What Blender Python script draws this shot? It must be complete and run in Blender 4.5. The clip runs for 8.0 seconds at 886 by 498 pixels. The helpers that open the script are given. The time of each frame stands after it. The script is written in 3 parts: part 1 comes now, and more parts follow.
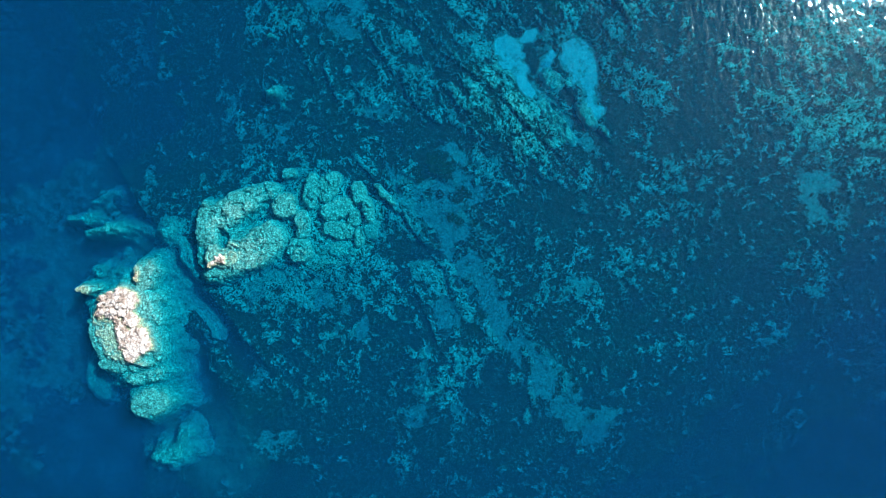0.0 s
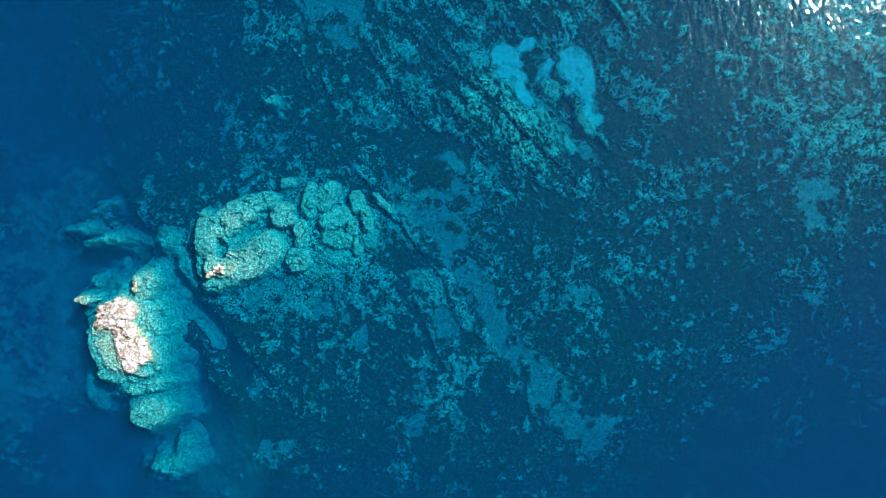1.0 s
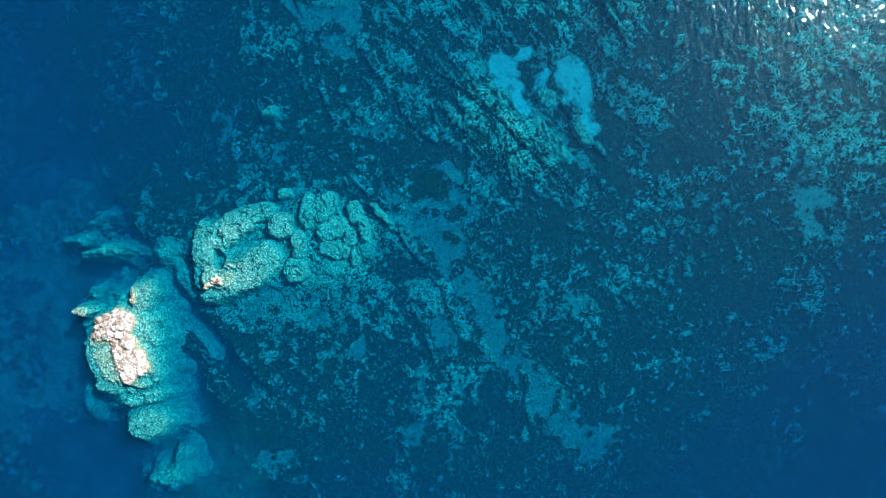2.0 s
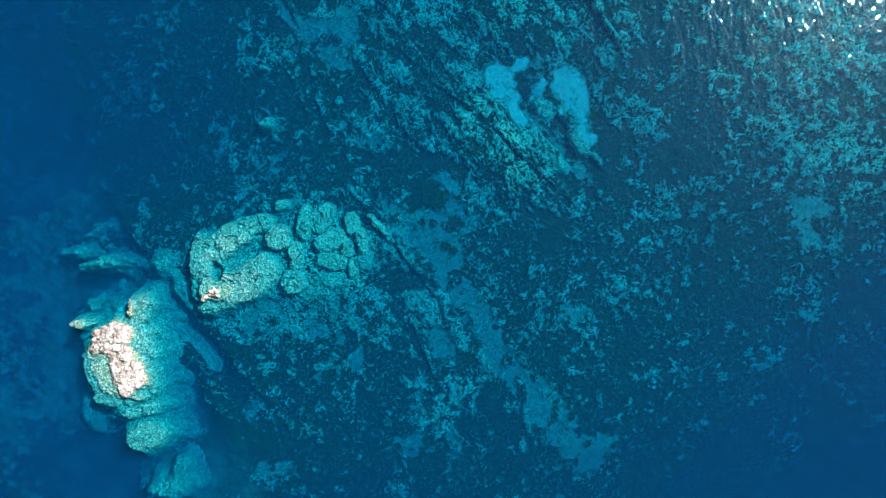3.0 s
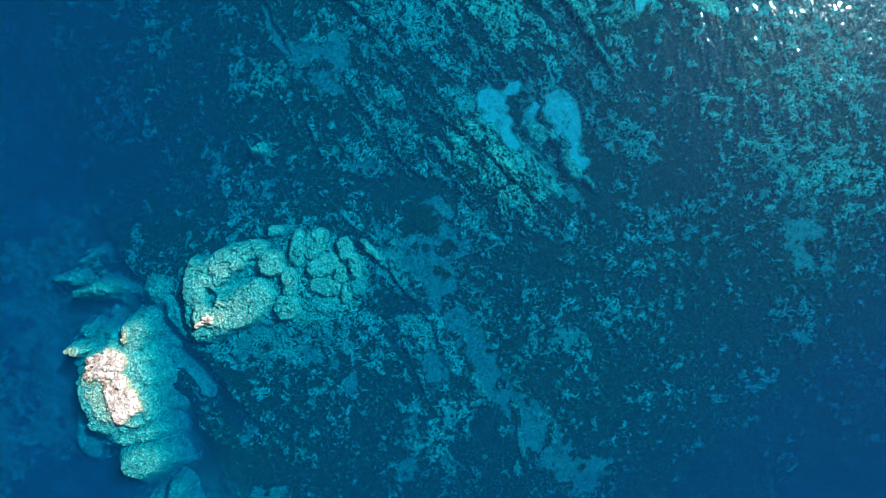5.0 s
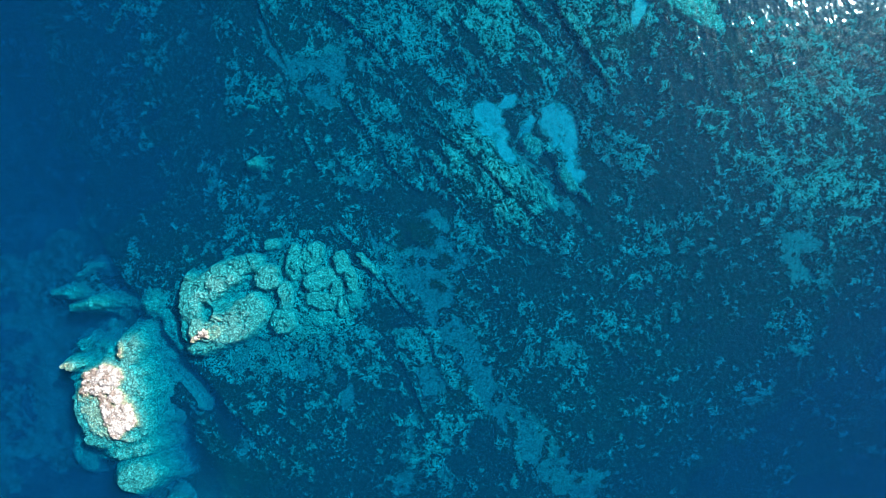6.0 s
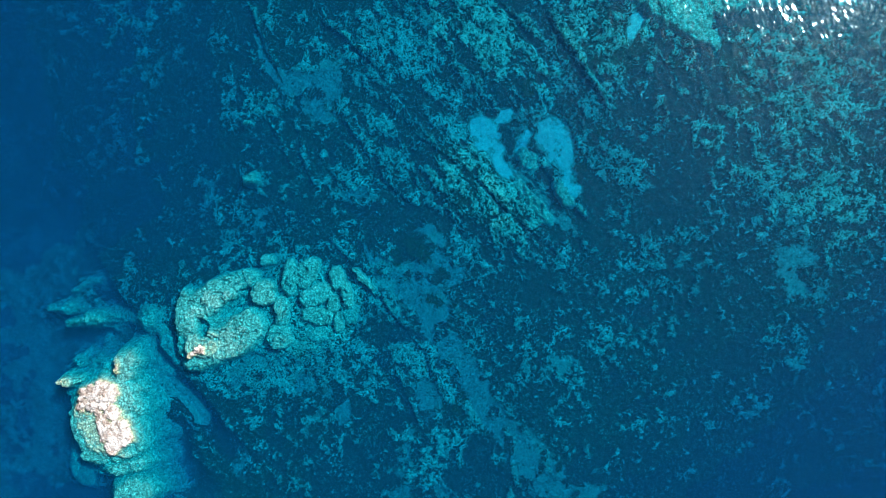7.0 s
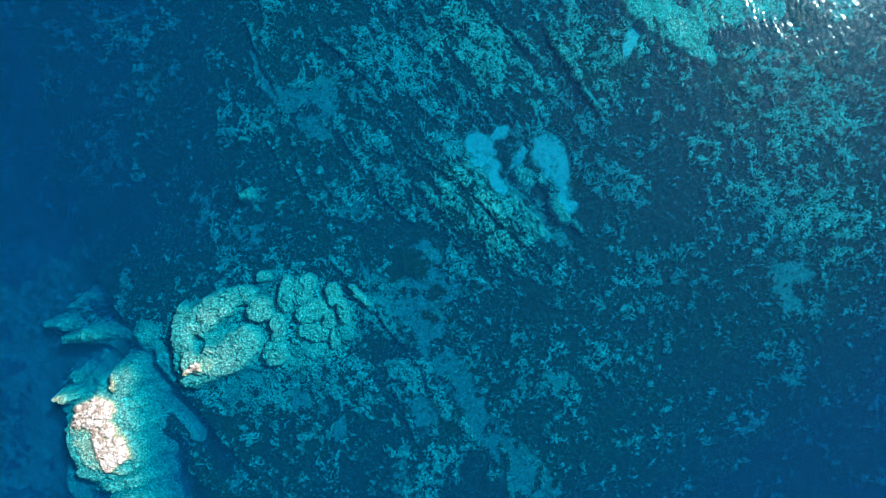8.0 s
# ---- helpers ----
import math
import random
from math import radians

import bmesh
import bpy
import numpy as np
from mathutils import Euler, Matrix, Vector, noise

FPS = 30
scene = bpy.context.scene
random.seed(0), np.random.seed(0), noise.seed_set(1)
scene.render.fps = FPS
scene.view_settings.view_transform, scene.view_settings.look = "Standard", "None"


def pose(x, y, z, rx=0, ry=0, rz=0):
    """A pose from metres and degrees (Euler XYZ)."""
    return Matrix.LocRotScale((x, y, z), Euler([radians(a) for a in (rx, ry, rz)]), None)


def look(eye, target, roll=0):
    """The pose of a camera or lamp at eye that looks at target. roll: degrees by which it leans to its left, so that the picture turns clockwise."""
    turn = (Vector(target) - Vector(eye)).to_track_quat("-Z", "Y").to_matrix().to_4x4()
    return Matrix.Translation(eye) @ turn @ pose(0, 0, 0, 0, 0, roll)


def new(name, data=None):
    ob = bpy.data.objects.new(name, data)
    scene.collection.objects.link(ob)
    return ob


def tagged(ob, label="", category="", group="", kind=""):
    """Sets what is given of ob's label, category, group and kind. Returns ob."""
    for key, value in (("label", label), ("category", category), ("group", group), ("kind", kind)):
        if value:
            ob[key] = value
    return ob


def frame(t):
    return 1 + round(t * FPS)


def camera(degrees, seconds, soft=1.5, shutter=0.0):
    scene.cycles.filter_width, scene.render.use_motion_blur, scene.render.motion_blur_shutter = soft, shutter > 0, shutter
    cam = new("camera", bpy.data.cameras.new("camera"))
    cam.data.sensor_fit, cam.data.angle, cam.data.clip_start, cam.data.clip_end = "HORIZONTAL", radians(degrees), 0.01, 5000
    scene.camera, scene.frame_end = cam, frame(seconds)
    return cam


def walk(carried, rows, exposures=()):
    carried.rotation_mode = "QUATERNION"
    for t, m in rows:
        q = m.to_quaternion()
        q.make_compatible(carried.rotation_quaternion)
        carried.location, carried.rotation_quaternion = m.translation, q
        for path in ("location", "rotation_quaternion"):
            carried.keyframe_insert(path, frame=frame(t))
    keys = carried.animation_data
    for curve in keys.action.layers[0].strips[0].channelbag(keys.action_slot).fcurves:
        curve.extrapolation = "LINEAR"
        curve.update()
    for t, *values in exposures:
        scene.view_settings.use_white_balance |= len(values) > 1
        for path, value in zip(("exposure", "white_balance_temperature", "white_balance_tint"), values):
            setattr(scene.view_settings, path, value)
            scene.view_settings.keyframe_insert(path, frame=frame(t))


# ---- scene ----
cam = camera(73, 8.0, soft=0.8)
# one steady glide northwards, looking straight down from 100 m over the sea
PATH = [
    (0.0, 0.00, 0.00, 100.00, 0.00),
    (0.5, 0.08, 0.74, 100.00, -0.12),
    (1.0, 0.23, 1.53, 100.02, -0.24),
    (1.5, 0.43, 2.36, 100.03, -0.35),
    (3.0, 1.13, 5.13, 100.07, -0.68),
    (3.5, 1.44, 6.12, 100.07, -0.79),
    (4.0, 1.75, 7.16, 100.08, -0.89),
    (4.5, 2.06, 8.25, 100.09, -0.98),
    (6.0, 3.09, 11.69, 100.11, -1.17),
    (6.5, 3.43, 12.94, 100.12, -1.21),
    (7.0, 3.80, 14.27, 100.12, -1.25),
    (7.5, 4.19, 15.65, 100.11, -1.27),
    (8.0, 4.58, 17.12, 100.11, -1.28),
]
walk(cam, [(t, pose(x, y, z, 0, 0, turn)) for t, x, y, z, turn in PATH], exposures=[(0.0, 0.90)])

# ---------------------------------------------------------------- light
scene.cycles.transparent_max_bounces = 24
SUN_ELEVATION, SUN_HEADING = radians(48), radians(33.5)   # heading counted from +x towards +y
world = bpy.data.worlds.new("sky")
scene.world = world
world.use_nodes = True
wn = world.node_tree
sky = wn.nodes.new("ShaderNodeTexSky")
sky.sky_type = "NISHITA"
sky.sun_disc = False
sky.sun_elevation = SUN_ELEVATION
sky.sun_rotation = radians(90) - SUN_HEADING
wn.nodes["Background"].inputs["Strength"].default_value = 0.06
wn.links.new(sky.outputs["Color"], wn.nodes["Background"].inputs["Color"])

sun = new("sun", bpy.data.lights.new("sun", "SUN"))
sun.data.energy = 5.0
sun.data.angle = radians(0.53)
sun.data.color = (1.0, 0.98, 0.94)
sun_from = Vector((math.cos(SUN_ELEVATION) * math.cos(SUN_HEADING), math.cos(SUN_ELEVATION) * math.sin(SUN_HEADING), math.sin(SUN_ELEVATION)))
sun.matrix_world = look(sun_from * 300, (0, 0, 0))


# ---------------------------------------------------------------- materials
STRIKE = radians(-52)                          # the way the rock beds run


class Nodes:
    """A small hand for wiring node materials."""

    def __init__(self, name):
        self.mat = bpy.data.materials.new(name)
        self.mat.use_nodes = True
        self.tree = self.mat.node_tree
        self.tree.nodes.clear()
        self.out = self.tree.nodes.new("ShaderNodeOutputMaterial")

    def add(self, kind, values=()):
        node = self.tree.nodes.new(kind)
        for key, value in dict(values).items():
            if isinstance(value, bpy.types.NodeSocket):
                self.tree.links.new(value, node.inputs[key])
            else:
                node.inputs[key].default_value = value
        return node

    def mix(self, fac, a, b, blend="MIX"):
        node = self.tree.nodes.new("ShaderNodeMix")
        node.data_type, node.blend_type = "RGBA", blend
        for key, value in ((0, fac), (6, a), (7, b)):
            if isinstance(value, bpy.types.NodeSocket):
                self.tree.links.new(value, node.inputs[key])
            elif key == 0:
                node.inputs[key].default_value = value
            else:
                node.inputs[key].default_value = (*value, 1)
        return node.outputs[2]

    def ramp(self, value, stops):
        node = self.tree.nodes.new("ShaderNodeValToRGB")
        self.tree.links.new(value, node.inputs[0])
        while len(node.color_ramp.elements) < len(stops):
            node.color_ramp.elements.new(0.5)
        for element, (place, colour) in zip(node.color_ramp.elements, stops):
            element.position = place
            element.color = (*colour, 1) if isinstance(colour, tuple) else (colour, colour, colour, 1)
        return node.outputs[0]

    def math(self, operation, a, b=0.0):
        node = self.tree.nodes.new("ShaderNodeMath")
        node.operation = operation
        for key, value in ((0, a), (1, b)):
            if isinstance(value, bpy.types.NodeSocket):
                self.tree.links.new(value, node.inputs[key])
            else:
                node.inputs[key].default_value = value
        return node.outputs[0]

    def place(self):
        return self.add("ShaderNodeNewGeometry").outputs["Position"]

    def noise(self, scale, detail=4.0, rough=0.6, where=None, distort=0.0):
        return self.add("ShaderNodeTexNoise", {"Vector": where or self.place(), "Scale": scale, "Detail": detail, "Roughness": rough, "Distortion": distort}).outputs["Fac"]

    def cells(self, scale, feature="F1", where=None):
        node = self.add("ShaderNodeTexVoronoi", {"Vector": where or self.place(), "Scale": scale})
        node.feature = feature
        return node.outputs["Distance"]

    def done(self, colour, rough, height=None, distance=0.1, strength=1.0):
        shader = self.add("ShaderNodeBsdfPrincipled", {"Base Color": colour, "Roughness": rough, "Specular IOR Level": 0.2})
        if height is not None:
            bump = self.add("ShaderNodeBump", {"Height": height, "Distance": distance, "Strength": strength})
            self.tree.links.new(bump.outputs[0], shader.inputs["Normal"])
        self.tree.links.new(shader.outputs[0], self.out.inputs[0])
        return self.mat


def attribute(n, name):
    node = n.add("ShaderNodeAttribute")
    node.attribute_name = name
    return node.outputs["Fac"]


def seabed_material():
    """Dark seagrass mat, crinkled turf on rock, gravel, white sand and soft silt that doubles as deep-water haze, each
    with its own grain.
    """
    n = Nodes("seabed")
    cover, sand, silt_haze = attribute(n, "cover"), attribute(n, "sand"), attribute(n, "silt_haze")
    lace, grain, broad = n.noise(1.8, 4, 0.75, None, 0.8), n.noise(5.0, 3, 0.7), n.noise(0.12, 3)
    curls = n.math("ABSOLUTE", n.math("SUBTRACT", n.noise(1.25, 3, 0.65, None, 1.3), 0.5))
    worms = n.math("ABSOLUTE", n.math("SUBTRACT", n.noise(1.0, 3, 0.7, None, 0.8), 0.5))
    turned = n.add("ShaderNodeMapping", {"Vector": n.place(), "Rotation": (0, 0, -STRIKE)}).outputs[0]
    drawn = n.add("ShaderNodeMapping", {"Vector": turned, "Scale": (0.45, 1.1, 1.0)}).outputs[0]
    seams = n.math("ABSOLUTE", n.math("SUBTRACT", n.noise(0.9, 4, 0.72, drawn, 0.9), 0.5))
    specks = n.ramp(n.noise(1.7, 3, 0.75), [(0.69, 0.0), (0.75, 1.0)])
    mat_colour = n.mix(n.ramp(lace, [(0.42, 0.0), (0.75, 1.0)]), (0.026, 0.035, 0.034), (0.050, 0.062, 0.056))
    mat_colour = n.mix(n.math("MULTIPLY", specks, 0.75), mat_colour, (0.32, 0.34, 0.30))
    turf = n.mix(n.ramp(n.noise(2.6, 3, 0.75, None, 0.6), [(0.38, 0.0), (0.62, 1.0)]), (0.060, 0.076, 0.070), (0.78, 0.84, 0.78))
    turf = n.mix(n.ramp(curls, [(0.0, 0.9), (0.055, 0.0)]), turf, (0.94, 0.97, 0.92))
    turf = n.mix(n.ramp(broad, [(0.42, 0.0), (0.62, 0.45)]), turf, (0.14, 0.16, 0.15))
    stone = n.mix(n.ramp(lace, [(0.40, 0.0), (0.58, 1.0)]), (0.070, 0.082, 0.074), (0.78, 0.82, 0.76))
    stone = n.mix(n.ramp(curls, [(0.0, 1.0), (0.07, 0.0)]), stone, (0.96, 0.96, 0.90))
    stone = n.mix(n.ramp(seams, [(0.0, 0.8), (0.025, 0.5), (0.045, 0.0)]), stone, (0.025, 0.032, 0.028))
    turf = n.mix(n.math("MULTIPLY", attribute(n, "bare"), 0.9), turf, stone)
    white = n.mix(n.ramp(n.noise(1.6, 5, 0.7), [(0.35, 0.0), (0.65, 1.0)]), (0.46, 0.52, 0.55), (0.80, 0.88, 0.92))
    gravel = n.mix(n.ramp(n.noise(3.0, 3, 0.75), [(0.36, 0.0), (0.64, 1.0)]), (0.10, 0.13, 0.13), (0.52, 0.60, 0.58))
    gravel = n.mix(n.ramp(curls, [(0.0, 0.4), (0.02, 0.0)]), gravel, (0.55, 0.56, 0.54))
    gravel = n.mix(n.ramp(n.noise(0.5, 4), [(0.50, 0.0), (0.75, 0.5)]), gravel, (0.10, 0.11, 0.11))
    drift = n.math("ADD", sand, n.math("MULTIPLY", n.math("SUBTRACT", n.noise(1.1, 4, 0.7), 0.5), 0.6))
    sand_colour = n.mix(n.ramp(drift, [(0.68, 0.0), (0.80, 1.0)]), gravel, white)
    edge = n.math("ADD", cover, n.math("MULTIPLY", n.math("SUBTRACT", lace, 0.5), 2.6))
    edge = n.math("ADD", edge, n.math("MULTIPLY", n.math("SUBTRACT", n.ramp(worms, [(0.0, 1.0), (0.11, 0.0)]), 0.70), 0.78))
    colour = n.mix(n.ramp(edge, [(0.12, 0.0), (0.30, 1.0)]), mat_colour, turf)
    shore = n.math("ADD", sand, n.math("MULTIPLY", n.math("SUBTRACT", n.math("MULTIPLY", n.math("ADD", lace, n.noise(0.8, 5, 0.7)), 0.5), 0.5), 2.2))
    colour = n.mix(n.ramp(shore, [(0.36, 0.0), (0.60, 1.0)]), colour, sand_colour)
    # smooth pale tone: sediment, and the haze of deep water put into the colour
    pale = n.mix(n.ramp(n.noise(0.35, 4, 0.55), [(0.35, 0.0), (0.65, 1.0)]), (0.34, 0.37, 0.36), (0.60, 0.62, 0.58))
    colour = n.mix(silt_haze, colour, pale)
    height = n.math("ADD", lace, n.math("MULTIPLY", grain, 0.3))
    return n.done(colour, 0.9, height, 0.9)


def reef_material():
    """Limestone: bleached and dry above the sea, a belt of yellow-green weed at its edge, grey-green turf below, cut by fine cracks."""
    n = Nodes("reef_limestone")
    place = n.place()
    z = n.add("ShaderNodeSeparateXYZ", {"Vector": place}).outputs["Z"]
    stir = n.add("ShaderNodeVectorMath", {0: place, 1: n.add("ShaderNodeTexNoise", {"Vector": place, "Scale": 1.1, "Detail": 3.0}).outputs["Color"]}).outputs[0]
    fine, grain, broad = n.noise(2.3, 4, 0.72, None, 0.6), n.noise(5.0, 3, 0.7), n.noise(0.4, 3)
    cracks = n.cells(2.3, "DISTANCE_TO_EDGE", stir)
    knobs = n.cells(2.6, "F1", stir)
    level = n.math("ADD", z, n.math("MULTIPLY", n.math("SUBTRACT", fine, 0.5), 0.9))
    turf = n.mix(n.ramp(fine, [(0.34, 0.0), (0.64, 1.0)]), (0.27, 0.31, 0.29), (0.92, 0.98, 0.92))
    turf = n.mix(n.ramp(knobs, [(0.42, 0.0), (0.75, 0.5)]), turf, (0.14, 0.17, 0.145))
    turf = n.mix(n.ramp(broad, [(0.50, 0.0), (0.72, 0.35)]), turf, (0.26, 0.30, 0.26))
    weed = n.mix(n.ramp(fine, [(0.35, 0.0), (0.62, 1.0)]), (0.40, 0.45, 0.28), (0.84, 0.88, 0.64))
    dry = n.mix(n.ramp(grain, [(0.34, 0.0), (0.54, 1.0)]), (0.50, 0.40, 0.35), (0.97, 0.93, 0.90))
    dry = n.mix(n.ramp(n.noise(0.75, 5, 0.7), [(0.47, 0.0), (0.57, 0.8)]), dry, (0.36, 0.27, 0.22))
    level = n.math("MULTIPLY_ADD", level, 0.5)
    level.node.inputs[2].default_value = 0.5
    colour = n.mix(n.ramp(level, [(0.12, 0.0), (0.46, 1.0)]), turf, weed)
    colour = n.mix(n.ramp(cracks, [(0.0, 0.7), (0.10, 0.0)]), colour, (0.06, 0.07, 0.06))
    colour = n.mix(n.ramp(level, [(0.49, 0.0), (0.60, 1.0)]), colour, dry)
    height = n.math("ADD", n.math("SUBTRACT", fine, n.math("MULTIPLY", knobs, 0.6)), n.math("MULTIPLY", n.ramp(cracks, [(0.0, 0.0), (0.12, 1.0)]), 0.25))
    return n.done(colour, 0.85, height, 0.5)


WATER_LOSS = Vector((0.90, 0.082, 0.040))      # absorbed per metre
WATER_SCATTER = 0.045                          # turned back per metre
WATER_COLOUR = (0.0, 0.124, 0.290)


def water_body_material(thickness):
    """A layer of sea water of that many metres: it takes red out of the light and turns a little blue back."""
    n = Nodes("sea_water")
    clear = n.add("ShaderNodeBsdfTransparent", {"Color": (*[math.exp(-k * thickness) for k in WATER_LOSS], 1)})
    turned = n.add("ShaderNodeBsdfDiffuse", {"Color": (*WATER_COLOUR, 1)})
    both = n.add("ShaderNodeMixShader", {0: 1 - math.exp(-WATER_SCATTER * thickness), 1: clear.outputs[0], 2: turned.outputs[0]})
    n.tree.links.new(both.outputs[0], n.out.inputs[0])
    return n.mat


def water_surface_material():
    """Wind ripples with long crests; the finest of them are too small to see and only blur the gloss."""
    n = Nodes("rippled_water")
    turn = n.add("ShaderNodeMapping", {"Vector": n.place(), "Rotation": (0, 0, radians(-22)), "Scale": (1.0, 0.55, 1.0)}).outputs[0]
    ripples = n.noise(1.05, 1.5, 0.5, turn, 0.4)
    swell = n.noise(0.28, 2, 0.5, turn)
    height = n.math("ADD", ripples, n.math("MULTIPLY", swell, 2.0))
    bump = n.add("ShaderNodeBump", {"Height": height, "Distance": 0.085, "Strength": 1.0}).outputs[0]
    sharp = n.add("ShaderNodeBsdfGlossy", {"Color": (0.55, 0.92, 1, 1), "Roughness": 0.045, "Normal": bump})
    blurred = n.add("ShaderNodeBsdfGlossy", {"Color": (0.48, 0.94, 1, 1), "Roughness": 0.29, "Normal": bump})
    gloss = n.add("ShaderNodeMixShader", {0: 0.058, 1: sharp.outputs[0], 2: blurred.outputs[0]})
    clear = n.add("ShaderNodeBsdfTransparent", {"Color": (1, 1, 1, 1)})
    fresnel = n.add("ShaderNodeFresnel", {"IOR": 1.33, "Normal": bump})
    both = n.add("ShaderNodeMixShader", {0: fresnel.outputs[0], 1: clear.outputs[0], 2: gloss.outputs[0]})
    n.tree.links.new(both.outputs[0], n.out.inputs[0])
    return n.mat


SEABED, REEF = seabed_material(), reef_material()


# ---------------------------------------------------------------- noise on arrays
def scramble(i, j, seed):
    h = (i.astype(np.int64) * 374761393 + j.astype(np.int64) * 668265263 + seed * 974634777) & 0xFFFFFFFF
    h = ((h ^ (h >> 13)) * 1274126177) & 0xFFFFFFFF
    return ((h ^ (h >> 16)) & 0xFFFFFF) / 0xFFFFFF


def smooth(x, seed_y, seed):
    y = seed_y
    i, j = np.floor(x), np.floor(y)
    u, v = x - i, y - j
    u, v = u * u * u * (u * (6 * u - 15) + 10), v * v * v * (v * (6 * v - 15) + 10)
    a, b = scramble(i, j, seed), scramble(i + 1, j, seed)
    c, d = scramble(i, j + 1, seed), scramble(i + 1, j + 1, seed)
    return (a * (1 - u) + b * u) * (1 - v) + (c * (1 - u) + d * u) * v


def fbm(x, y, size, octaves=4, seed=0, gain=0.5):
    """Layered noise of about 0 to 1, with its largest bumps of that size in metres."""
    total, weight, amount = 0.0, 0.0, 1.0
    c, s = math.cos(0.9), math.sin(0.9)
    x, y = x / size, y / size
    for k in range(octaves):
        total = total + amount * smooth(x, y, seed + 17 * k)
        weight += amount
        amount *= gain
        x, y = 2.03 * (c * x - s * y) + 5.3, 2.03 * (s * x + c * y) - 3.7
    return total / weight


def cellular(x, y, size, seed=0):
    """Distance to the nearest and second nearest of scattered points, in units of size."""
    x, y = x / size, y / size
    i, j = np.floor(x), np.floor(y)
    one, two = np.full(x.shape, 9.0), np.full(x.shape, 9.0)
    for di in (-1, 0, 1):
        for dj in (-1, 0, 1):
            px = i + di + scramble(i + di, j + dj, seed)
            py = j + dj + scramble(i + di, j + dj, seed + 91)
            d = np.hypot(px - x, py - y)
            two = np.minimum(two, np.maximum(one, d))
            one = np.minimum(one, d)
    return one, two


def step(a, b, x):
    t = np.clip((x - a) / (b - a), 0, 1)
    return t * t * (3 - 2 * t)


def inside(x, y, cx, cy, rx, ry, turn, power=2.0):
    """How far out a point lies in an ellipse: 0 at its middle, 1 on its edge."""
    c, s = math.cos(radians(turn)), math.sin(radians(turn))
    u, v = (x - cx) * c + (y - cy) * s, -(x - cx) * s + (y - cy) * c
    return (np.abs(u / rx) ** power + np.abs(v / ry) ** power) ** (1 / power)


# ---------------------------------------------------------------- the plan of the seabed
# sand: middle x, y, half length, half width, turn in degrees
SAND_BRIGHT = [
    (12.4, 33.4, 5.0, 3.4, -62), (15.6, 37.4, 2.8, 2.0, 40), (24.6, 31.2, 6.4, 3.0, -66), (23.4, 35.2, 2.6, 2.2, 0), (18.9, 33.6, 3.4, 1.8, 65), (14.6, 29.2, 4.4, 2.0, -52),
    (38.1, 51.9, 3.2, 1.7, 60), (26.1, 25.3, 3.0, 1.4, -70),
]
SAND_DULL = [
    (4.5, 12.0, 2.8, 4.2, 10), (1.6, 16.5, 3.0, 1.6, 0), (1.1, -11.3, 1.7, 4.6, 10), (-2.4, -17.7, 1.4, 2.2, 20), (-4.4, -22.7, 2.6, 2.0, 20), (-3.9, -28.6, 2.4, 2.6, 0),
    (-19.1, 40.8, 7.5, 4.0, -35), (-14.5, 44.5, 4.5, 4.0, 20), (25.3, 18.9, 3.5, 1.8, -60), (-31.1, -6.4, 6.5, 2.2, 20), (-22.2, -4.4, 4.5, 2.2, 0), (-19.0, -9.8, 2.2, 3.4, 10),
    (-69.5, -40.9, 5.5, 4.0, 20), (-74.3, 18.1, 8.0, 2.4, -12), (-33.0, -21.5, 1.5, 4.2, 10), (-30.0, -32.6, 4.6, 2.0, 20),
    (-12.8, -11.8, 2.0, 4.4, 15), (1.6, -30.6, 3.0, 2.4, 0), (-11.8, 24.8, 2.6, 1.6, -20), (-28.5, 20.0, 3.4, 2.4, -30), (-7.3, -39.5, 3.4, 2.6, 0), (24.5, -5.8, 4.4, 1.5, 25), (66.0, 10.0, 5.0, 9.0, 20),
]
# winding runs of dull sand: x, y and half width along each
SAND_RUNS = [
    [(-9.3, 14.6, 1.2), (-5.4, 9.8, 3.0), (-0.6, 7.8, 5.0), (2.2, 4.0, 4.0), (2.4, 0.0, 2.8), (5.0, -4.0, 3.4), (7.8, -8.0, 2.8), (9.8, -12.0, 2.2), (12.4, -16.7, 2.8), (16.3, -20.7, 4.2), (19.6, -25.5, 4.2), (24.4, -30.6, 5.0), (31.0, -31.2, 3.6)],
    [(16.0, 28.8, 1.3), (20.6, 23.6, 1.1), (25.4, 18.9, 1.5)],
    [(-28.7, 55.6, 1.0), (-25.9, 46.6, 1.3), (-20.0, 43.2, 4.0), (-14.0, 44.4, 3.0)],
]
